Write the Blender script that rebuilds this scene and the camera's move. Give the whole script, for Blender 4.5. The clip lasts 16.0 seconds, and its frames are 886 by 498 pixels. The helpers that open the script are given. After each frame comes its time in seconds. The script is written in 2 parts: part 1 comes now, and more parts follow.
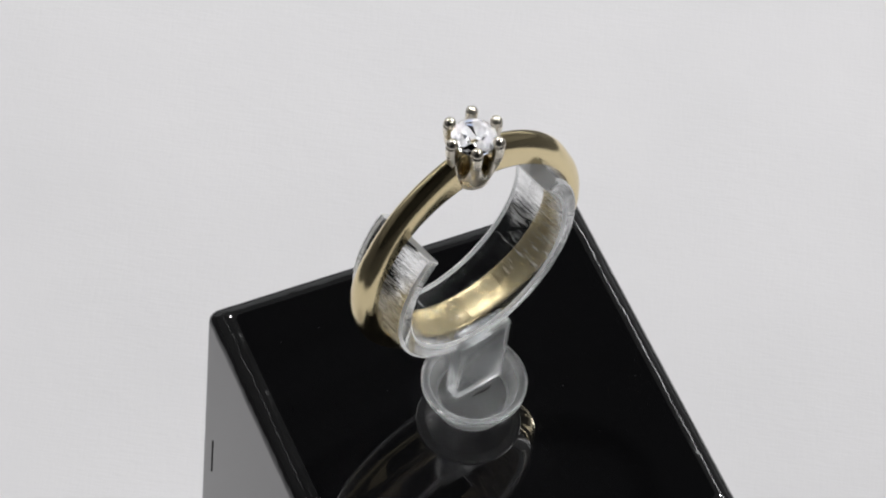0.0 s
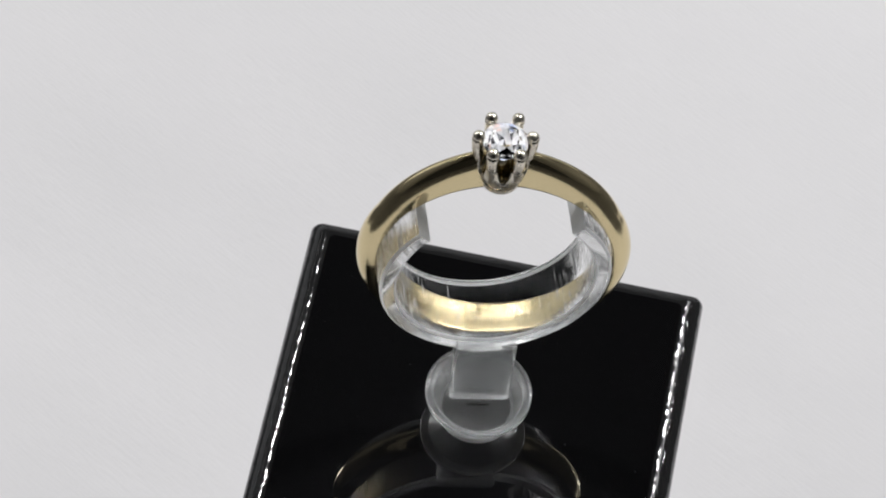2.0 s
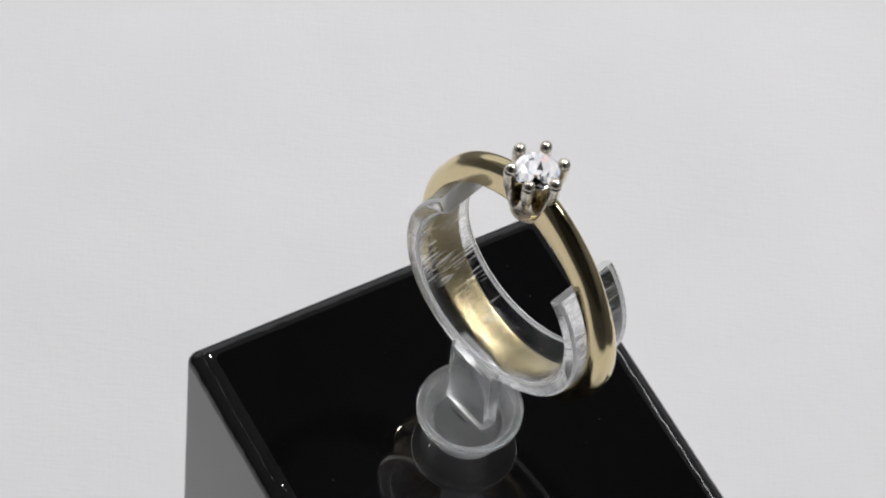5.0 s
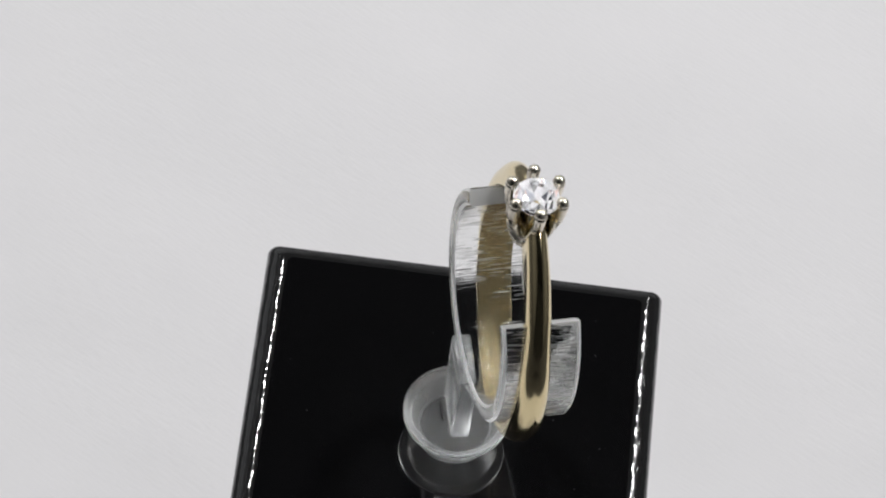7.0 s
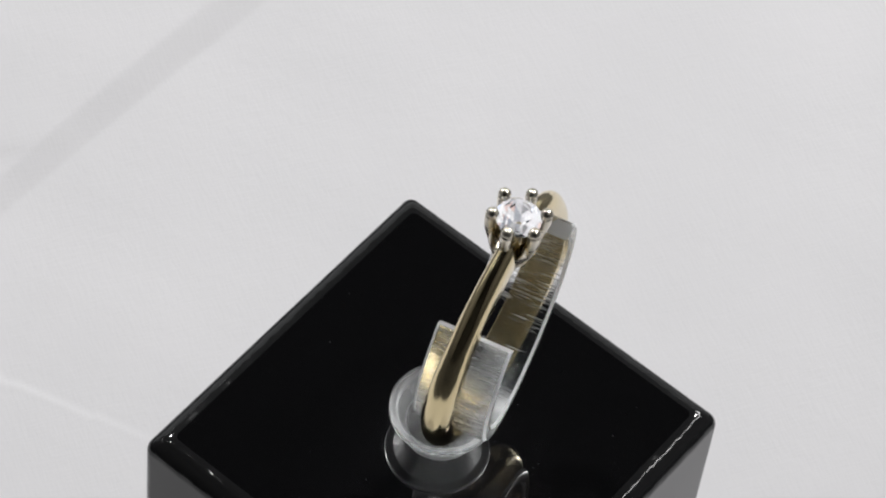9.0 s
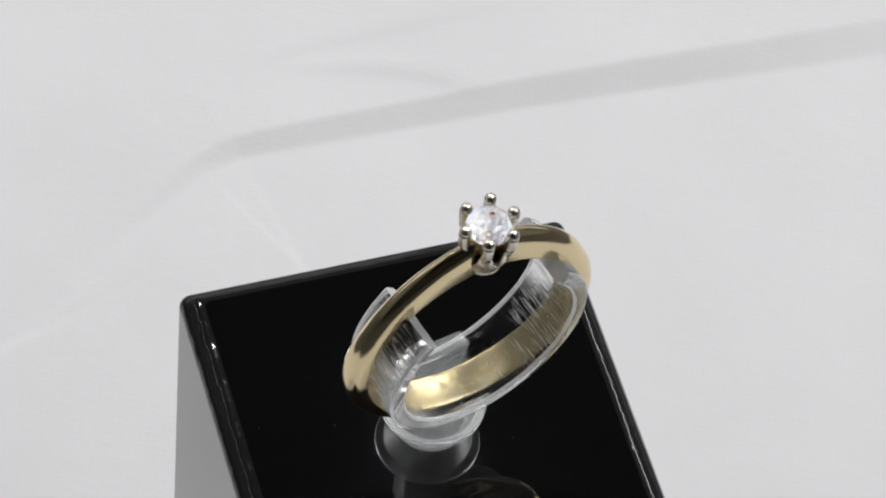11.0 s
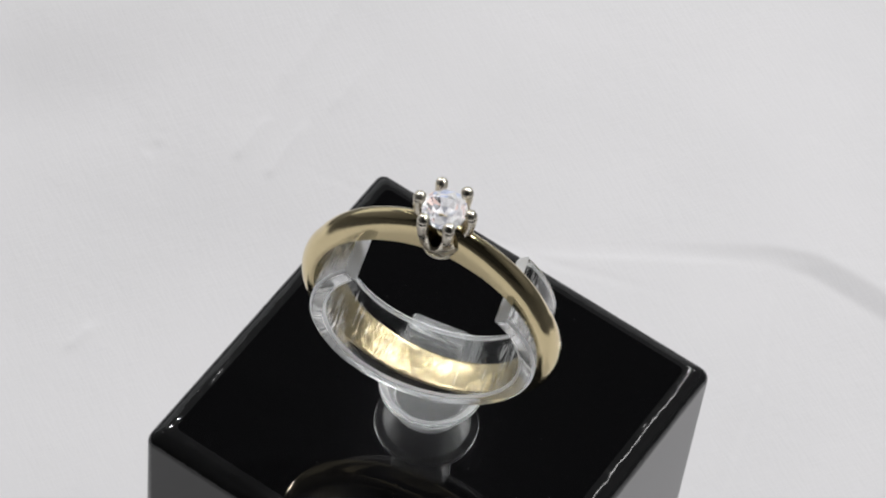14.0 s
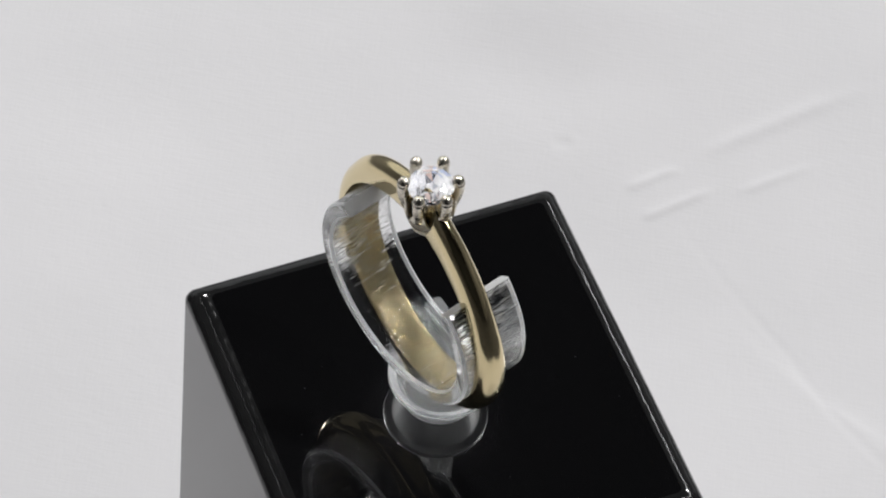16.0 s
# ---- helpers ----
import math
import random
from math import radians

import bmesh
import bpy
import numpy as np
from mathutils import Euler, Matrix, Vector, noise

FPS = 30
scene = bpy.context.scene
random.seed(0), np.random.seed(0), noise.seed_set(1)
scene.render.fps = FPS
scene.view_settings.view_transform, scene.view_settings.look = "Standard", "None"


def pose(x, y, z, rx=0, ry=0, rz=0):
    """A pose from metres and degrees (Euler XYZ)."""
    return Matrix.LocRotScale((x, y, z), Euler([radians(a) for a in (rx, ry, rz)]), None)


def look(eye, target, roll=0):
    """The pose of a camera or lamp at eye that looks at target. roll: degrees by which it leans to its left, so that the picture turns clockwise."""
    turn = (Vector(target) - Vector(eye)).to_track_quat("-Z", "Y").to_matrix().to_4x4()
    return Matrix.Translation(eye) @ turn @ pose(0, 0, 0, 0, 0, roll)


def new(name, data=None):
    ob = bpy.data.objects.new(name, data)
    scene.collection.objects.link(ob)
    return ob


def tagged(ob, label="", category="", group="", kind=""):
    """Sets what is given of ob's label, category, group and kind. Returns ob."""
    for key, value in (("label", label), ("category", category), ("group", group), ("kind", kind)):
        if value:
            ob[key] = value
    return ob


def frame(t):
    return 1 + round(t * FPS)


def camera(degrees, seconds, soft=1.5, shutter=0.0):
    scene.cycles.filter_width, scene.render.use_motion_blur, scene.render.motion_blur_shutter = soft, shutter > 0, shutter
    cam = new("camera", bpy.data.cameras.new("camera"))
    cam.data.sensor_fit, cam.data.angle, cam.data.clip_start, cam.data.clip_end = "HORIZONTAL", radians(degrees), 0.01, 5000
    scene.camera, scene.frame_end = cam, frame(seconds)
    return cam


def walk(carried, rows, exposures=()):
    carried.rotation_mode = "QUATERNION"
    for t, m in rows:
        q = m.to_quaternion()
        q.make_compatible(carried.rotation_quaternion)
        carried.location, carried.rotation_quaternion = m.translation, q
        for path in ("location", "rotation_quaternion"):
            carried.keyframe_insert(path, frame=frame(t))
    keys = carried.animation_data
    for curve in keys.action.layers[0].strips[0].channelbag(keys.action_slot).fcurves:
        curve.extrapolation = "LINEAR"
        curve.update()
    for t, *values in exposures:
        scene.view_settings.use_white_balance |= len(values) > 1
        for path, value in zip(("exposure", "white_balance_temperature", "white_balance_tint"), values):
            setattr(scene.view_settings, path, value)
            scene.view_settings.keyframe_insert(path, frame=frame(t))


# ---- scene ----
MM = 0.001
PLINTH_H = 0.059
PLINTH_TOP = PLINTH_H + 0.00072
cam = camera(14.0, 16.0, soft=2.0)
EYE = Vector((0, -0.14832, 0.23779 + PLINTH_H))
AIM = EYE + Vector((-0.00873, 0.56716, -0.82345))
walk(cam, [(0.0, look(EYE, AIM, 7.54)), (16.0, look(EYE, AIM, 7.54))])

# ---- light ----
world = bpy.data.worlds.new("room_air")
world.use_nodes = True
world.node_tree.nodes["Background"].inputs[0].default_value = (0.9, 0.95, 1.0, 1)
world.node_tree.nodes["Background"].inputs[1].default_value = 0.06
scene.world = world
scene.view_settings.exposure = -0.12
TARGET = Vector((0, 0, PLINTH_H))


def lamp(name, place, power, size, colour=(1, 1, 1)):
    data = bpy.data.lights.new(name, "AREA")
    data.shape, data.size, data.energy, data.color = "DISK", size, power, colour
    ob = new(name, data)
    ob.matrix_world = look(place, TARGET)
    return ob


def strip(name, start, end, power, width, colour=(1, 1, 1)):
    """A long tube lamp between two points, turned to the plinth."""
    p, q = Vector(start), Vector(end)
    middle, along = (p + q) / 2, (q - p).normalized()
    back = middle - TARGET
    back = (back - along * back.dot(along)).normalized()
    data = bpy.data.lights.new(name, "AREA")
    data.shape, data.size, data.size_y, data.energy, data.color = "RECTANGLE", (q - p).length, width, power, colour
    m = Matrix((along, back.cross(along), back)).transposed().to_4x4()
    m.translation = middle
    new(name, data).matrix_world = m


for way, power, size in (((0.37, 0.53, 0.77), 5.0, 0.09), ((-0.37, 0.53, 0.77), 5.4, 0.09),
                         ((0.62, 0.52, 0.58), 0.7, 0.03), ((-0.42, 0.15, 0.9), 0.4, 0.03), ((0.45, 0.05, 0.9), 0.8, 0.05)):
    lamp("ceiling_spot", TARGET + Vector(way).normalized() * (0.95 / way[2]), power, size)
strip("tube_lamp", (0.66, 0.12, 1.0), (0.42, 1.05, 0.75), 3.6, 0.06)
strip("tube_lamp", (-0.80, 0.05, 0.80), (-0.62, 0.95, 0.60), 0.28, 0.012)


def soft_panel(name, middle, size, facing, power):
    """Unseen soft lamp, added low at a wall to brighten the ring's reflections."""
    data = bpy.data.lights.new(name, "AREA")
    data.shape, data.size, data.size_y, data.energy, data.color = "RECTANGLE", *size, power, (0.95, 0.98, 1.0)
    new(name, data).matrix_world = look(middle, Vector(middle) + Vector(facing))


# added lamps low on two walls, standing in for bright surroundings
SOFT_PANELS = (((-1.13, 0.75, 0.36), (0.72, 0.70), (1, 0, 0), 0.6), ((-0.65, 1.13, 0.36), (0.9, 0.70), (0, -1, 0), 0.5),
           ((0.45, 1.13, 0.15), (1.2, 0.28), (0, -1, 0), 0.4))
for middle, size, facing, radiance in SOFT_PANELS:
    soft_panel("window_daylight", middle, size, facing, radiance * math.pi * size[0] * size[1])


# ---- materials ----
def material(name):
    m = bpy.data.materials.new(name)
    m.use_nodes = True
    t = m.node_tree
    return m, t, t.nodes["Principled BSDF"]


def setp(b, **values):
    for key, value in values.items():
        b.inputs[key.replace("_", " ")].default_value = value


def node(t, kind, **values):
    n = t.nodes.new(kind)
    for key, value in values.items():
        n.inputs[key.replace("_", " ")].default_value = value
    return n


def coords(t, scale=(1, 1, 1)):
    c, m = t.nodes.new("ShaderNodeTexCoord"), t.nodes.new("ShaderNodeMapping")
    m.inputs["Scale"].default_value = scale
    t.links.new(c.outputs["Object"], m.inputs["Vector"])
    return m.outputs["Vector"]


def noise_at(t, scale, detail=3.0, stretch=(1, 1, 1), rough=0.55):
    n = node(t, "ShaderNodeTexNoise", Scale=scale, Detail=detail, Roughness=rough)
    t.links.new(coords(t, stretch), n.inputs["Vector"])
    return n.outputs["Fac"]


def ramp(t, fac, stops):
    r = t.nodes.new("ShaderNodeValToRGB")
    e = r.color_ramp.elements
    while len(e) < len(stops):
        e.new(0.5)
    for el, (at, value) in zip(e, stops):
        el.position = at
        el.color = (*value, 1) if isinstance(value, tuple) else (value, value, value, 1)
    t.links.new(fac, r.inputs["Fac"])
    return r.outputs["Color"]


def bump(t, b, height, strength, distance):
    n = node(t, "ShaderNodeBump", Strength=strength, Distance=distance)
    t.links.new(height, n.inputs["Height"])
    t.links.new(n.outputs["Normal"], b.inputs["Normal"])
    return n


def gold(name, colour, rough, brushed=False):
    m, t, b = material(name)
    setp(b, Metallic=1.0, Roughness=rough)
    b.inputs["Base Color"].default_value = (*colour, 1)
    if not brushed:
        t.links.new(ramp(t, noise_at(t, 900, 4), [(0.3, rough * 0.8), (0.75, rough * 1.4)]), b.inputs["Roughness"])
    if brushed:
        bump(t, b, noise_at(t, 1.0, 3, (8000, 300, 8000)), 0.8, 0.00006)
    else:
        bump(t, b, noise_at(t, 2500, 2, (1, 4, 1)), 0.02, 0.00005)
    return m


GOLD = gold("yellow_gold", (0.79, 0.665, 0.40), 0.125)
# same gold inside, its base darkened to hold down the lamp highlights
GOLD_INSIDE = gold("brushed_gold_dimmed", (0.65, 0.545, 0.33), 0.18, True)
WHITE_GOLD = gold("white_gold", (0.91, 0.85, 0.73), 0.26)


def make_black(name, wavy):
    m, t, b = material(name)
    setp(b, Roughness=0.03, IOR=1.40)
    # edges get a paler base, which paints in the bevel's charcoal reflection
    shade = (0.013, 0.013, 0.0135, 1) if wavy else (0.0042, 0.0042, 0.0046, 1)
    # dust specks and hairline scratches
    v = node(t, "ShaderNodeTexVoronoi", Scale=800.0)
    t.links.new(coords(t), v.inputs["Vector"])
    specks = ramp(t, v.outputs["Distance"], [(0.03, 1.0), (0.06, 0.0)])
    gate = ramp(t, noise_at(t, 300, 2), [(0.47, 0.0), (0.62, 1.0)])
    mul = t.nodes.new("ShaderNodeMath")
    mul.operation = "MULTIPLY"
    t.links.new(specks, mul.inputs[0])
    t.links.new(gate, mul.inputs[1])
    mix = t.nodes.new("ShaderNodeMix")
    mix.data_type = "RGBA"
    mix.inputs[6].default_value = shade
    mix.inputs[7].default_value = (0.045, 0.045, 0.048, 1)
    t.links.new(mul.outputs[0], mix.inputs[0])
    t.links.new(mix.outputs[2], b.inputs["Base Color"])
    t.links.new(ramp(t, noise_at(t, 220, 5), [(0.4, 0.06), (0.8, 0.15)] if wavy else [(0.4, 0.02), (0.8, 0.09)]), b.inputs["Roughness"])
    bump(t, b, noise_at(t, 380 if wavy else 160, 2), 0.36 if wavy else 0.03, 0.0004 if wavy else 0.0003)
    return m


BLACK, BLACK_EDGE = make_black("black_acrylic", False), make_black("hand_polished_edge_painted_sheen", True)


def plastic(name, colour, rough, transmission, lines, glow_through=0.0, ior=1.38):
    m, t, b = material(name)
    setp(b, Roughness=rough, IOR=ior)
    b.inputs["Base Color"].default_value = (*colour, 1)
    b.inputs["Transmission Weight"].default_value = transmission
    if lines:
        # short saw lines across the collar, gathered in patches
        fine, patch, grain = noise_at(t, 1.0, 2, (7500, 420, 7500)), noise_at(t, 330, 2), t.nodes.new("ShaderNodeMath")
        grain.operation, grain.inputs[1].default_value = "MULTIPLY_ADD", 0.35
        t.links.new(patch, grain.inputs[0])
        t.links.new(fine, grain.inputs[2])
        shift = t.nodes.new("ShaderNodeMath")
        shift.operation, shift.inputs[1].default_value = "SUBTRACT", 0.175
        t.links.new(grain.outputs[0], shift.inputs[0])
        # the arms are scored far more than the bottom of the bore
        place, part_z, arms, total = t.nodes.new("ShaderNodeTexCoord"), t.nodes.new("ShaderNodeSeparateXYZ"), t.nodes.new("ShaderNodeMapRange"), t.nodes.new("ShaderNodeMath")
        t.links.new(place.outputs["Object"], part_z.inputs[0])
        t.links.new(part_z.outputs["Z"], arms.inputs["Value"])
        for key, value in (("From Min", -0.0072), ("From Max", -0.0040), ("To Min", -0.08), ("To Max", 0.085)):
            arms.inputs[key].default_value = value
        t.links.new(shift.outputs[0], total.inputs[0])
        t.links.new(arms.outputs[0], total.inputs[1])
        grain = total.outputs[0]
        bump(t, b, grain, lines, 0.00006)
        t.links.new(ramp(t, grain, [(0.64, transmission), (0.74, 0.5)]), b.inputs["Transmission Weight"])
        t.links.new(ramp(t, grain, [(0.6, rough), (0.74, 0.25)]), b.inputs["Roughness"])
    else:
        bump(t, b, noise_at(t, 3500, 3), 0.25, 0.00005)
    if glow_through:
        # milky plastic lets light from behind spread through it
        milk, mix = t.nodes.new("ShaderNodeBsdfTranslucent"), t.nodes.new("ShaderNodeMixShader")
        milk.inputs["Color"].default_value = (*colour, 1)
        mix.inputs[0].default_value = glow_through
        t.links.new(b.outputs[0], mix.inputs[1])
        t.links.new(milk.outputs[0], mix.inputs[2])
        t.links.new(mix.outputs[0], t.nodes["Material Output"].inputs["Surface"])
    return m


ACRYLIC = plastic("clear_acrylic", (0.985, 0.99, 0.99), 0.03, 1.0, 0.45, 0.0, 1.27)
SAWN = plastic("sawn_acrylic", (0.95, 0.96, 0.97), 0.3, 0.2, 0, 0.3, 1.27)
POLISHED = plastic("polished_acrylic_rim", (0.98, 0.985, 0.99), 0.14, 0.90, 0, 0.05, 1.3)
RIM = plastic("pale_plastic_rim", (0.96, 0.97, 0.975), 0.25, 0.945, 0, 0.012)
FROSTED = plastic("frosted_plastic", (0.88, 0.895, 0.90), 0.26, 0.915, 0, 0.02)
TONGUE = plastic("frosted_tongue", (0.88, 0.895, 0.90), 0.22, 0.965, 0)
MILKY = plastic("milky_plastic", (0.90, 0.91, 0.915), 0.32, 0.93, 0, 0.055)


def make_diamond():
    m, t, b = material("diamond")
    setp(b, Roughness=0.0, IOR=1.75)
    b.inputs["Base Color"].default_value = (1, 1, 1, 1)
    b.inputs["Transmission Weight"].default_value = 1.0
    return m


DIAMOND = make_diamond()


def make_facet():
    """Lower facets, their brilliance and coloured fire painted in as a tint per facet."""
    m, t, b = material("diamond_facet_painted_fire")
    setp(b, Roughness=0.04)
    g = t.nodes.new("ShaderNodeNewGeometry")
    tint = ramp(t, g.outputs["Random Per Island"], [(0.0, (0.95, 0.95, 0.97)), (0.40, (0.55, 0.57, 0.63)), (0.5, (0.97, 0.97, 0.98)),
                                                   (0.72, (0.62, 0.72, 0.98)), (0.84, (0.95, 0.95, 0.98)), (0.95, (0.97, 0.74, 0.68)), (0.975, (0.66, 0.95, 0.82))])
    t.nodes["Color Ramp"].color_ramp.interpolation = "CONSTANT"
    t.links.new(tint, b.inputs["Base Color"])
    # some facets are part matte white for painted brilliance, others mirror the room
    white = t.nodes.new("ShaderNodeTexWhiteNoise")
    white.noise_dimensions = "1D"
    t.links.new(g.outputs["Random Per Island"], white.inputs["W"])
    t.links.new(ramp(t, white.outputs["Value"], [(0.0, 0.1), (0.80, 0.35), (0.86, 0.95), (1.0, 1.0)]), b.inputs["Metallic"])
    return m


FACET = make_facet()


def make_cloth():
    m, t, b = material("white_cotton")
    setp(b, Roughness=0.85)
    b.inputs["Sheen Weight"].default_value = 0.15
    colour = ramp(t, noise_at(t, 38, 5), [(0.3, (0.775, 0.765, 0.778)), (0.7, (0.808, 0.795, 0.808))])
    t.links.new(colour, b.inputs["Base Color"])
    heights = []
    for stretch in ((2900, 500, 1), (500, 2900, 1)):
        heights.append(noise_at(t, 1.0, 2, stretch))
    add = t.nodes.new("ShaderNodeMath")
    add.operation = "ADD"
    t.links.new(heights[0], add.inputs[0])
    t.links.new(heights[1], add.inputs[1])
    first = bump(t, b, add.outputs[0], 0.08, 0.0002)
    second = node(t, "ShaderNodeBump", Strength=0.17, Distance=0.0025)
    t.links.new(noise_at(t, 42, 4, (1, 1, 0.2), 0.5), second.inputs["Height"])
    t.links.new(second.outputs["Normal"], first.inputs["Normal"])
    return m


CLOTH = make_cloth()


def plain(name, colour, rough, grain=20.0):
    m, t, b = material(name)
    setp(b, Roughness=rough)
    dark = tuple(c * 0.85 for c in colour)
    t.links.new(ramp(t, noise_at(t, grain, 4), [(0.3, dark), (0.7, colour)]), b.inputs["Base Color"])
    return m


WALL = plain("white_wall_paint", (0.72, 0.72, 0.72), 0.8)
GREY_WALL = plain("grey_wall_paint", (0.34, 0.34, 0.345), 0.8)
CEILING = plain("dark_ceiling_paint", (0.018, 0.018, 0.019), 0.9)
TABLE = plain("dark_table_laminate", (0.07, 0.07, 0.075), 0.5)
SLIT = plain("dark_scratch", (0.02, 0.02, 0.02), 0.6)


# ---- building helpers ----
def part(name, bm, mat, parent=None, label="", smooth=True):
    mesh = bpy.data.meshes.new(name)
    bmesh.ops.recalc_face_normals(bm, faces=bm.faces)
    bm.to_mesh(mesh)
    bm.free()
    for one in mat if isinstance(mat, (list, tuple)) else (mat,):
        mesh.materials.append(one)
    if smooth is True:
        for poly in mesh.polygons:
            poly.use_smooth = True
    ob = new(name, mesh)
    ob.parent = parent
    if label:
        tagged(ob, label)
    return ob


def box(bm, x0, x1, y0, y1, z0, z1):
    vs = [bm.verts.new((x, y, z)) for z in (z0, z1) for x, y in ((x0, y0), (x1, y0), (x1, y1), (x0, y1))]
    for f in ((0, 3, 2, 1), (4, 5, 6, 7), (0, 1, 5, 4), (1, 2, 6, 5), (2, 3, 7, 6), (3, 0, 4, 7)):
        bm.faces.new([vs[i] for i in f])
    return vs


def lathe(bm, profile, steps=48, centre=(0, 0)):
    """Spins (radius, height) points about the upright axis; closed where the radius is 0."""
    rings = []
    for r, z in profile:
        if r < 1e-9:
            rings.append([bm.verts.new((centre[0], centre[1], z))])
        else:
            rings.append([bm.verts.new((centre[0] + r * math.cos(a), centre[1] + r * math.sin(a), z))
                          for a in (2 * math.pi * i / steps for i in range(steps))])
    for a, b in zip(rings, rings[1:]):
        for i in range(steps):
            j = (i + 1) % steps
            if len(a) == 1 and len(b) > 1:
                bm.faces.new((a[0], b[i], b[j]))
            elif len(b) == 1 and len(a) > 1:
                bm.faces.new((a[i], a[j], b[0]))
            elif len(a) > 1:
                bm.faces.new((a[i], a[j], b[j], b[i]))


def tube(bm, points, radii, sides=12, caps=True):
    """A rod through points with a radius at each."""
    rings = []
    for i, p in enumerate(points):
        d = (Vector(points[min(i + 1, len(points) - 1)]) - Vector(points[max(i - 1, 0)])).normalized()
        u = d.orthogonal().normalized()
        v = d.cross(u)
        rings.append([bm.verts.new(Vector(p) + radii[i] * (math.cos(a) * u + math.sin(a) * v))
                      for a in (2 * math.pi * k / sides for k in range(sides))])
    for a, b in zip(rings, rings[1:]):
        off = min(range(sides), key=lambda o: sum((a[k].co - b[(k + o) % sides].co).length for k in range(sides)))
        for k in range(sides):
            bm.faces.new((a[k], a[(k + 1) % sides], b[(k + 1 + off) % sides], b[(k + off) % sides]))
    if caps:
        bm.faces.new(rings[0])
        bm.faces.new(rings[-1])


def spinning(m0, t):
    """The pose of a thing on the turntable at t seconds, from its pose at the start."""
    return pose(0, 0, 0, 0, 0, -SPEED * t) @ m0


SPEED = 16.988
turning = []


def on_turntable(ob, m0):
    ob.matrix_world = m0
    turning.append((ob, m0.copy()))
    return ob


# ---- setting ----
def structure(name, label, x0, x1, y0, y1, z0, z1, mat):
    bm = bmesh.new()
    box(bm, x0, x1, y0, y1, z0, z1)
    return tagged(part(name, bm, mat, smooth=False), label, name.split("_")[0], kind="structure")


HALF, TALL = 1.15, 1.4
structure("floor", "dark laminate work surface under the cloth", -HALF, HALF, -HALF, HALF, -0.05, -0.004, TABLE)
structure("ceiling", "dark painted ceiling over the work surface", -HALF, HALF, -HALF, HALF, TALL, TALL + 0.05, CEILING)
structure("wall_north", "plain white painted wall", -HALF, HALF, HALF, HALF + 0.05, -0.05, TALL, WALL)
structure("wall_south", "dark painted wall behind the camera", -HALF, HALF, -HALF - 0.05, -HALF, -0.05, TALL, CEILING)
structure("wall_east", "plain grey painted wall", HALF, HALF + 0.05, -HALF, HALF, -0.05, TALL, GREY_WALL)
structure("wall_west", "plain grey painted wall", -HALF - 0.05, -HALF, -HALF, HALF, -0.05, TALL, GREY_WALL)


def make_panel_frame(number, middle, size, facing):
    """A slim white frame, added on the wall round an unseen soft panel."""
    bm = bmesh.new()
    w, h, bar = size[0] / 2, size[1] / 2, 0.03
    for x0, x1, z0, z1 in ((-w - bar, w + bar, h, h + bar), (-w - bar, w + bar, -h - bar, -h), (-w - bar, -w, -h, h), (w, w + bar, -h, h)):
        box(bm, x0, x1, -0.012, 0.012, z0, z1)
    ob = tagged(part("window_%d" % number, bm, WALL, smooth=False), "white frame round an added soft light panel", "window", kind="structure")
    ob.matrix_world = pose(*middle, 0, 0, 90 if facing[0] else 0)


for number, (middle, size, facing, _) in enumerate(SOFT_PANELS):
    make_panel_frame(number + 1, middle, size, facing)


# ---- cloth ----
def segment_distance(px, py, a, b):
    ax, ay, bx, by = *a, *b
    dx, dy = bx - ax, by - ay
    n2 = dx * dx + dy * dy
    u = np.clip(((px - ax) * dx + (py - ay) * dy) / n2, 0, 1)
    qx, qy = px - (ax + u * dx), py - (ay + u * dy)
    side = np.sign(dx * (py - ay) - dy * (px - ax))
    return np.hypot(qx, qy), side, u


def crease(px, py, line, height, width, step=0.0, step_width=2.0):
    """A soft ridge along a line of points, in millimetres, and with step a pleat that drops on one side of it."""
    best = np.full_like(px, 1e9)
    sides, along = np.zeros_like(px), np.zeros_like(px)
    for i, (a, b) in enumerate(zip(line, line[1:])):
        d, s, u = segment_distance(px, py, a, b)
        closer = d < best
        best = np.where(closer, d, best)
        sides = np.where(closer, s, sides)
        along = np.where(closer, (i + u) / (len(line) - 1), along)
    fade = np.clip(np.minimum(along, 1 - along) * 3, 0, 1)
    h = height * np.exp(-(best / width) ** 2) * fade
    if step:
        reach = np.exp(-(best / 22.0) ** 2)
        w = step_width * (0.5 + 1.2 * along)
        h = h + step / step_width * w * np.clip(sides * best / w, -1, 1) * reach * fade
    return h


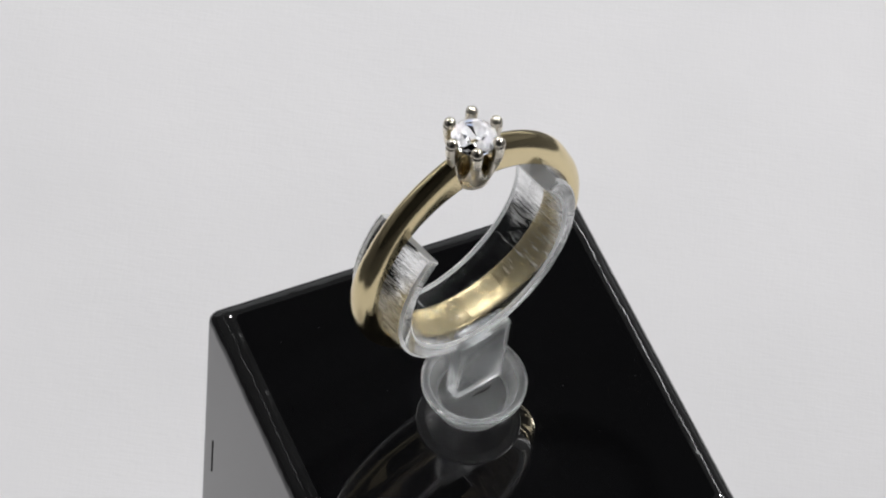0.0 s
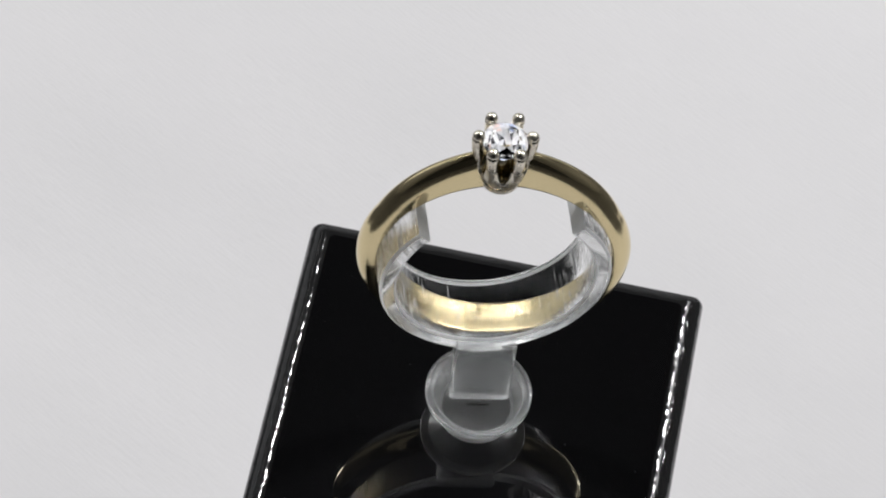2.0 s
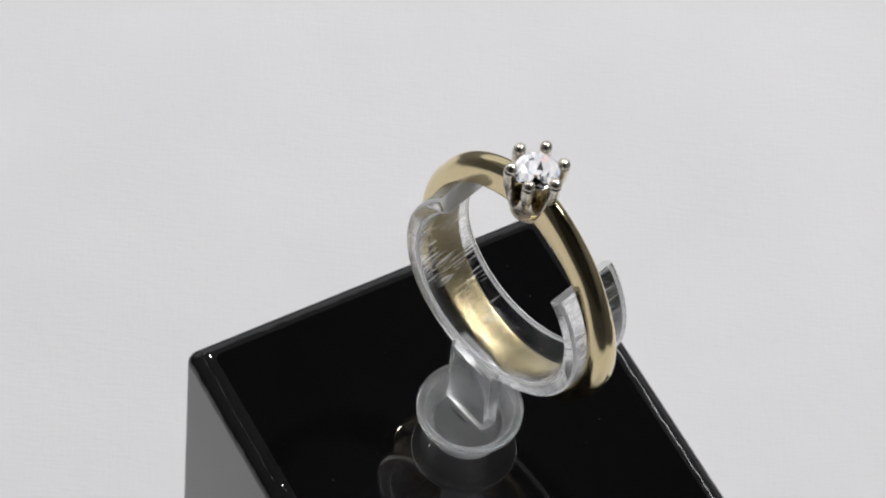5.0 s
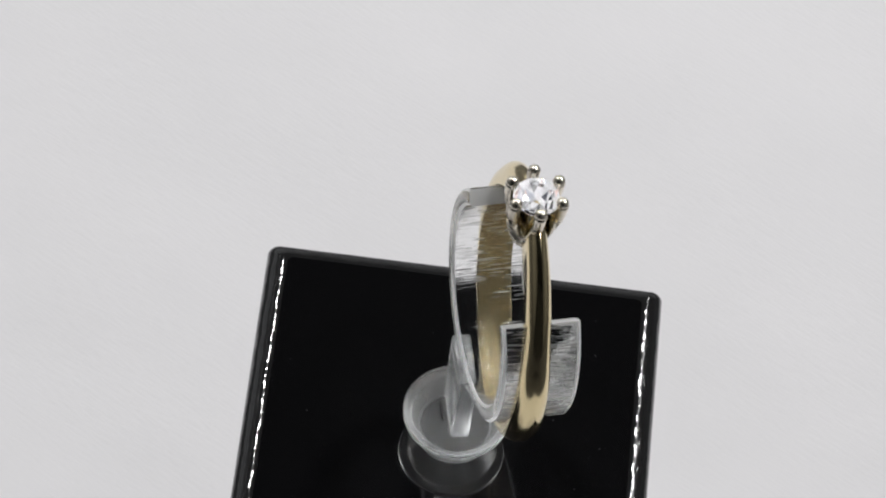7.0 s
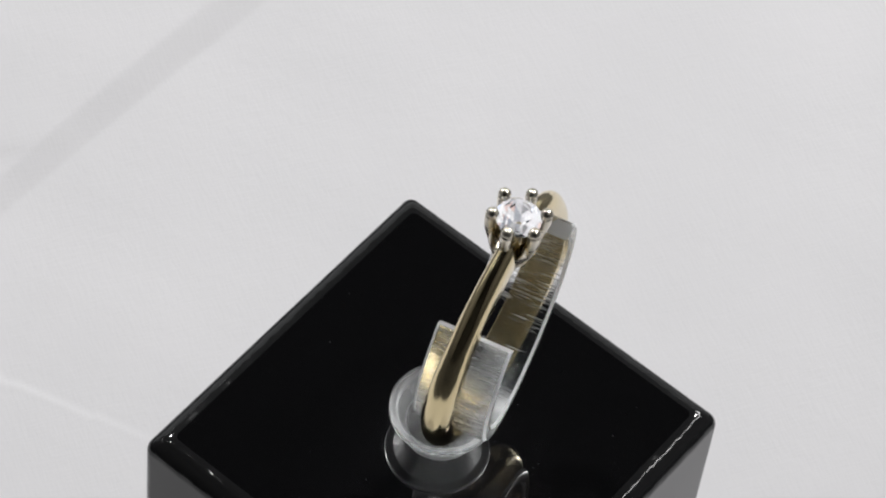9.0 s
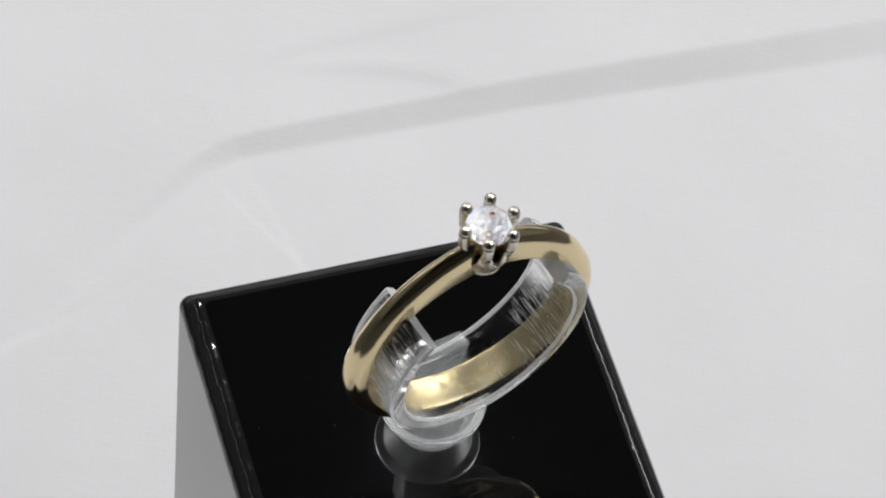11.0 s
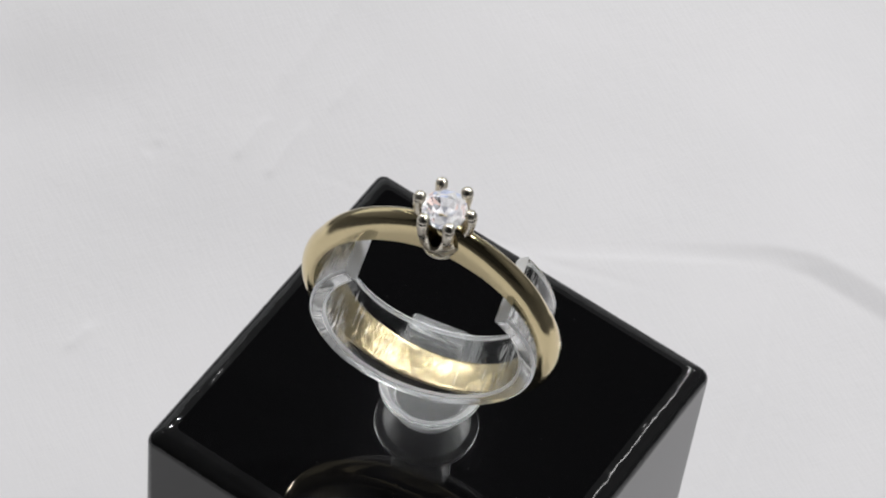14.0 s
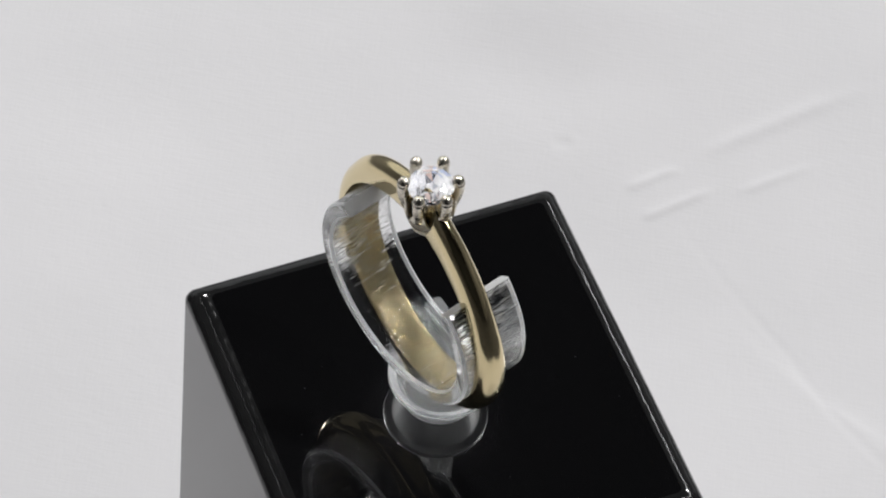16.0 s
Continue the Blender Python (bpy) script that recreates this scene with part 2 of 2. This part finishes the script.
def make_sheet():
    n, half = 640, 0.14
    u = np.linspace(-1, 1, n)
    axis = half * (0.85 * u + 0.15 * u ** 9) * 1000
    px, py = np.meshgrid(axis, axis)
    rng = np.random.RandomState(4)
    z = np.zeros_like(px)
    for _ in range(26):
        k = rng.uniform(0.015, 0.09)
        a, ph = rng.uniform(0, math.pi), rng.uniform(0, 6.28)
        z += 0.010 / k * np.sin(k * (px * math.cos(a) + py * math.sin(a)) + ph + 1.5 * np.sin(0.02 * (py * math.cos(a) - px * math.sin(a)))) * rng.uniform(0.2, 1)
    flat = 1 - np.exp(-(np.hypot(px, py) / 34.0) ** 6)
    z *= flat
    # the long pleat and the lines that run from it
    z += crease(px, py, [(42, -46), (39, -52), (36, -58), (33, -61.5), (20, -69), (6, -77), (-8, -84.5), (-24, -93), (-45, -104), (-70, -116)], 0.0, 2.2, 0.36, 1.35)
    z += crease(px, py, [(34, -48), (38, -43), (45, -35), (50, -31), (57, -24), (66, -16)], -0.05, 0.5)
    z += crease(px, py, [(36, -72), (33, -73.6), (27, -77.6), (17, -84), (8, -90)], 0.05, 1.0, 0.06, 1.0)
    z += crease(px, py, [(33, -72), (23, -75), (16, -76.2), (8, -76)], 0.08, 1.2, 0.08, 1.0)
    z += crease(px, py, [(31, -68), (34.4, -60.5), (40, -48), (46, -35), (50.5, -29), (56, -22)], -0.04, 0.7, 0.06, 0.8)
    # short sharp creases
    z += crease(px, py, [(66.6, -12), (67.3, -13), (69.4, -16), (70.2, -17.6)], 0.16, 0.42)
    z += crease(px, py, [(63.6, -14.2), (64.1, -15), (67.2, -19.3), (68.4, -21.0)], 0.16, 0.42)
    z += crease(px, py, [(68.3, -23.2), (69.2, -24.8), (71.0, -27.4), (73.6, -31.4)], 0.14, 0.42)
    z += crease(px, py, [(52.4, 12), (53, 11), (54, 9), (54.6, 7.6)], 0.16, 0.5)
    z += crease(px, py, [(72, -19.6), (73.8, -21.4), (80, -30), (84, -36)], 0.14, 0.8)
    z += crease(px, py, [(84, 16), (80, 6), (79, -4), (83, -16)], -0.35, 6.0)
    z += crease(px, py, [(96, 8), (92, -2), (91, -12), (95, -26)], 0.35, 7.0)
    z += crease(px, py, [(71.4, -6.2), (71, -5), (70.7, -4)], -0.1, 0.7)
    # the cloth rises gently on one side
    rise = np.clip((np.hypot(px, py) - 48) / 62, 0, 1)
    z += 4.2 * rise * rise * (3 - 2 * rise) * np.exp(-((np.arctan2(py, px) + 0.15) / 0.55) ** 2)
    z = np.maximum(z, -1.5) * 0.001
    verts = np.stack([px.ravel() * 0.001, py.ravel() * 0.001, z.ravel()], 1)
    i = np.arange(n * n).reshape(n, n)
    faces = np.stack([i[:-1, :-1], i[:-1, 1:], i[1:, 1:], i[1:, :-1]], -1).reshape(-1, 4)
    mesh = bpy.data.meshes.new("tablecloth")
    mesh.from_pydata(verts.tolist(), [], faces.tolist())
    mesh.materials.append(CLOTH)
    for poly in mesh.polygons:
        poly.use_smooth = True
    ob = new("tablecloth", mesh)
    thick = ob.modifiers.new("thickness", "SOLIDIFY")
    thick.thickness, thick.offset = 0.0006, -1
    tagged(ob, "white woven cotton cloth with soft creases spread under the plinth", "cloth")
    return on_turntable(ob, pose(0, 0, 0))


make_sheet()


# ---- plinth ----
def make_plinth():
    thing = tagged(new("display_plinth"), "tall glossy black acrylic display block with rounded edges", "plinth")
    half, r, corner, top = 0.01587, 0.0017, 0.0008, PLINTH_TOP
    bm = bmesh.new()
    levels = [(0.0, 0.0), (0.0, top - r)] + [(r * (1 - math.cos(a)), top - r + r * math.sin(a)) for a in (math.pi / 2 * k / 10 for k in range(1, 11))]
    loops = []
    for inset, z in levels:
        rad, mid = max(corner - 0.3 * inset, 0.0005), half - inset - max(corner - 0.3 * inset, 0.0005)
        loop = []
        for q in range(4):
            for k in range(7):
                a = math.pi / 2 * (q + k / 6)
                loop.append(bm.verts.new(((mid + (0.00015 if q in (0, 3) else 0.0001)) * (1, -1, -1, 1)[q] + rad * math.cos(a), mid * (1, 1, -1, -1)[q] + rad * math.sin(a), z)))
        loops.append(loop)
    for i, (p, q) in enumerate(zip(loops, loops[1:])):
        for k in range(28):
            f = bm.faces.new((p[k], p[(k + 1) % 28], q[(k + 1) % 28], q[k]))
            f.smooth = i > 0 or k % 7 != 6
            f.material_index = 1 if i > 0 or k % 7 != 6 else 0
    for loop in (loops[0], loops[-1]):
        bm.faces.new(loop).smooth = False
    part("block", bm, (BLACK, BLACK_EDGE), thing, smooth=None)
    bm = bmesh.new()
    box(bm, -0.00006, 0.00006, -0.00003, 0.00003, -0.0024, 0.0024)
    slit = part("scratch", bm, SLIT, thing, "short dark upright scratch", smooth=False)
    slit.location = (-half - 0.00013, half - 0.0024, PLINTH_H - 0.0185)
    slit.rotation_euler = (0, 0, radians(90))
    return on_turntable(thing, pose(0.00159, 0.00082, 0, 0, 0, 30.4))


make_plinth()

# ---- ring frame: x along the band's plane, y along its bore, z up ----
RING = pose(-0.00074, 0.00348, PLINTH_H + 0.0184, 0, 0, 42.4) @ pose(0, 0, 0, -2.5, 0, 0)


# ---- holder ----
def make_holder():
    thing = tagged(new("ring_clip"), "clear acrylic ring clip on a frosted peg", "ring holder")
    base = pose(0.00140, 0.00125, PLINTH_TOP, 0, 0, 42.4)
    inv = base.inverted()
    # round peg with a rimmed flange
    bm = bmesh.new()
    mm = [(0, 0.0), (2.78, 0.0), (2.92, 0.12), (3.4, 2.4), (3.55, 2.52), (3.9, 2.54), (4.06, 2.6), (4.1, 2.72), (3.99, 2.8), (4.1, 2.88),
          (4.12, 3.04), (4.06, 3.14), (3.96, 3.19), (3.82, 3.15), (3.7, 3.04), (3.4, 2.98), (0, 2.98)]
    lathe(bm, [(r * MM, z * MM) for r, z in mm], 64)
    bm.normal_update()
    for f in bm.faces:
        c = f.calc_center_median()
        f.material_index = 1 if c.z > 3.05 * MM else 2 if 0.05 * MM < c.z < 2.9 * MM else 0
    peg = part("peg", bm, (FROSTED, RIM, MILKY), thing, "frosted round peg with a raised rim")
    # a short saw nick in the peg's top, in front of the post
    bm = bmesh.new()
    tube(bm, [Vector((x * MM, (-1.15 + 0.02 * x) * MM, 2.98 * MM)) for x in (-1.0, -0.45, 0.15, 0.85)], [w * MM for w in (0.03, 0.09, 0.14, 0.03)], 8)
    part("nick", bm, SLIT, peg, "short dark saw nick", smooth=True)
    # flat post
    bm = bmesh.new()
    box(bm, -2.3 * MM, 2.3 * MM, -0.75 * MM, 0.75 * MM, 2.8 * MM, 10.4 * MM)
    bmesh.ops.bevel(bm, geom=list(bm.edges), offset=0.0003, segments=3, profile=0.5, affect="EDGES")
    post = part("post", bm, TONGUE, thing, "flat frosted tongue")
    # open collar that carries the ring
    bm = bmesh.new()
    r0, r1, y0, y1, c = 7.35, 8.6, -2.9, 2.8, 0.2
    outline = [(r0, y0 + c), (r0 + c, y0), (r1 - c, y0), (r1, y0 + c), (r1, y1 - c), (r1 - c, y1), (r0 + c, y1), (r0, y1 - c)]
    steps, gap = 72, 45.0
    rings = []
    for i in range(steps + 1):
        a = radians(90 + gap + (360 - 2 * gap) * i / steps)
        rings.append([bm.verts.new((r * MM * math.cos(a), y * MM, r * MM * math.sin(a))) for r, y in outline])
    k = len(outline)
    for a, b in zip(rings, rings[1:]):
        for j in range(k):
            f = bm.faces.new((a[j], a[(j + 1) % k], b[(j + 1) % k], b[j]))
            f.material_index = {3: 0, 7: 0, 1: 2, 5: 2}.get(j, 1)
            f.smooth = True
    for cap in (rings[0], rings[-1]):
        bm.faces.new(cap).material_index = 1
    edges = [e for e in bm.edges if len(e.link_faces) == 2 and e.calc_face_angle(0) > 0.6]
    for e in edges:
        e.smooth = False
    collar = part("collar", bm, (ACRYLIC, SAWN, POLISHED), thing, "clear open acrylic collar with sawn edges", smooth=None)
    collar.matrix_local = inv @ RING @ pose(-0.00012, 0, 0, 0, 0, 5.0)
    for clear in (peg, post, collar):
        clear.visible_shadow = False
    return on_turntable(thing, base)


make_holder()


# ---- ring ----
def band_profile(width, inner, outer, power, dome):
    """The band's section: flat inside with eased edges, low upright flanks and a smoothly domed back."""
    n, pts = 48, []
    for j in range(n):
        b = 2 * math.pi * j / n
        cy, cr = math.cos(b), math.sin(b)
        if cr < -1e-6:
            pts.append((width * math.copysign(min(1.0, abs(cy) * 1.25), cy), inner + 0.12 * abs(cy) ** 6))
            continue
        pts.append((width * math.copysign(abs(cy) ** (2 / power), cy), outer - dome + dome * abs(cr) ** (2 / power)))
    for _ in range(2):
        pts = [((pts[j - 1][0] + 2 * pts[j][0] + pts[(j + 1) % n][0]) / 4, (pts[j - 1][1] + 2 * pts[j][1] + pts[(j + 1) % n][1]) / 4) for j in range(n)]
    return pts


def make_band():
    """Low and wide behind, rising to tall narrow shoulders under the head."""
    bm = bmesh.new()
    steps = 220
    rings = []
    for i in range(steps):
        a = 2 * math.pi * i / steps
        away = abs((a + math.pi) % (2 * math.pi) - math.pi)
        near = max(0.0, 1 - away / radians(62)) ** 1.2
        flank = 0.25 + 1.6 * max(0.0, 1 - away / radians(50))
        width = 1.24 - 0.5 * max(0.0, 1 - away / radians(95))
        ring = [bm.verts.new((r * MM * math.sin(a), y * MM, r * MM * math.cos(a)))
                for y, r in band_profile(width, 8.70, 10.16 + 2.0 * near, 2.05, 1.46 + 2.0 * near - flank)]
        rings.append(ring)
    around = len(rings[0])
    for a, b in zip(rings, rings[1:] + rings[:1]):
        for j in range(around):
            f = bm.faces.new((a[j], a[(j + 1) % around], b[(j + 1) % around], b[j]))
            f.material_index = 1 if around * 0.56 < j + 0.5 < around * 0.94 else 0
    return bm


def make_setting():
    """A tulip cup whose rim rises at the six claws and dips between them."""
    bm = bmesh.new()
    steps, levels = 180, 16
    walls = []
    for shell in (0.0, 0.34):
        grid = []
        for k in range(levels + 1):
            row = []
            for i in range(steps):
                a = 2 * math.pi * i / steps
                rim = 10.4 + 2.55 * (0.5 + 0.5 * math.cos(6 * a)) ** 1.5
                z = 8.8 + (rim - 8.8) * k / levels
                u = (z - 8.8) / 4.1
                r = 1.30 + 0.66 * u ** 1.1 + 0.3 * math.sin(math.pi * min(u * 1.2, 1)) - shell
                row.append(bm.verts.new((r * MM * math.cos(a), r * MM * math.sin(a), z * MM)))
            grid.append(row)
        for p, q in zip(grid, grid[1:]):
            for i in range(steps):
                bm.faces.new((p[i], p[(i + 1) % steps], q[(i + 1) % steps], q[i]))
        walls.append(grid)
    for level in (0, -1):
        p, q = walls[0][level], walls[1][level]
        for i in range(steps):
            bm.faces.new((p[i], p[(i + 1) % steps], q[(i + 1) % steps], q[i]))
    return bm


GEM_R, GIRDLE = 1.68, 13.15


def make_crown():
    """The upper half of a round brilliant: table, eight kites and the girdle."""
    bm = bmesh.new()
    for i in range(8):
        a = 2 * math.pi * i / 8
        b = a + math.pi / 8
        for r, h, turn in ((0.56, 0.30, a), (0.80, 0.175, b)):
            bm.verts.new((r * GEM_R * MM * math.cos(turn), r * GEM_R * MM * math.sin(turn), (GIRDLE + h * GEM_R) * MM))
    for i in range(16):
        a = 2 * math.pi * i / 16
        for h in (0.03, 0.0):
            bm.verts.new((GEM_R * MM * math.cos(a), GEM_R * MM * math.sin(a), (GIRDLE + h * GEM_R) * MM))
    bmesh.ops.convex_hull(bm, input=list(bm.verts))
    return bm


def make_pavilion():
    """The lower facets, painted bright, each tipped a little its own way."""
    bm = bmesh.new()
    rng = random.Random(7)
    tiers = [(0.985, -0.012, 16, 0.0), (0.70, -0.26, 16, 0.5), (0.40, -0.50, 8, 0.0), (0.20, -0.70, 8, 0.5)]
    rings = []
    for r, h, n, turn in tiers:
        rings.append([bm.verts.new(((r + rng.uniform(-0.03, 0.03)) * GEM_R * MM * math.cos(2 * math.pi * (i + turn) / n),
                                    (r + rng.uniform(-0.03, 0.03)) * GEM_R * MM * math.sin(2 * math.pi * (i + turn) / n),
                                    (GIRDLE + (h + rng.uniform(-0.03, 0.03) * (h < -0.1)) * GEM_R) * MM)) for i in range(n)])
    tip = bm.verts.new((0, 0, (GIRDLE - 0.86 * GEM_R) * MM))
    a, b, c, d = rings
    for i in range(16):
        j = (i + 1) % 16
        bm.faces.new((a[i], a[j], b[i]))
        bm.faces.new((b[i], a[j], b[j]))
    for i in range(8):
        bm.faces.new((b[2 * i - 1], b[2 * i], c[i]))
        bm.faces.new((b[2 * i], b[2 * i + 1], c[i]))
        bm.faces.new((b[2 * i + 1], c[(i + 1) % 8], c[i]))
        bm.faces.new((c[i], c[(i + 1) % 8], d[i]))
        bm.faces.new((c[i], d[i], d[i - 1]))
        bm.faces.new((d[i - 1], d[i], tip))
    for v in bm.verts:
        v.co += Vector((rng.uniform(-1, 1), rng.uniform(-1, 1), rng.uniform(-1, 1))) * 0.05 * GEM_R * MM
    bmesh.ops.triangulate(bm, faces=list(bm.faces))
    bmesh.ops.split_edges(bm, edges=list(bm.edges))
    return bm


def make_ring():
    thing = tagged(new("diamond_ring"), "yellow gold solitaire ring with a six-claw white gold head", "ring")
    band = part("band", make_band(), (GOLD, GOLD_INSIDE), thing, "polished tapering yellow gold band")
    band.location = (0.00005, 0, 0)
    head = part("setting", make_setting(), WHITE_GOLD, thing, "white gold tulip head")
    head.location = (-0.00022, -0.00014, 0)
    # base collet under the cup
    bm = bmesh.new()
    lathe(bm, [(r * MM, z * MM) for r, z in ((0.7, 8.7), (1.2, 8.65), (1.38, 8.75), (1.42, 8.95), (1.36, 9.12), (0.8, 9.15), (0.7, 8.7))], 40)
    part("collet", bm, WHITE_GOLD, head, "small round base")
    for i in range(6):
        a = 2 * math.pi * i / 6
        bm = bmesh.new()
        path = ((1.36, 9.8), (1.62, 10.8), (1.84, 11.8), (1.95, 12.6), (1.97, 13.3), (1.94, 13.55))
        tube(bm, [Vector((r * math.cos(a), r * math.sin(a), z)) * MM for r, z in path], [w * MM for w in (0.26, 0.34, 0.40, 0.42, 0.44, 0.46)], 14)
        m = Matrix.Translation(Vector((1.92 * math.cos(a), 1.92 * math.sin(a), 13.66)) * MM)
        bmesh.ops.create_uvsphere(bm, u_segments=18, v_segments=12, radius=0.455 * MM, matrix=m @ Matrix.Diagonal((1, 1, 0.9, 1)))
        part("claw", bm, WHITE_GOLD, head, "round-tipped claw")
    gem = part("gemstone", make_crown(), DIAMOND, thing, "clear round brilliant-cut diamond", smooth=False)
    gem.location = head.location
    gem.visible_shadow = False
    part("pavilion", make_pavilion(), FACET, gem, "lower facets with painted brilliance", smooth=False)
    return on_turntable(thing, RING)


make_ring()


def motions():
    rows = [i * 0.25 for i in range(65)]
    for ob, m0 in turning:
        walk(ob, [(t, spinning(m0, t)) for t in rows])


motions()
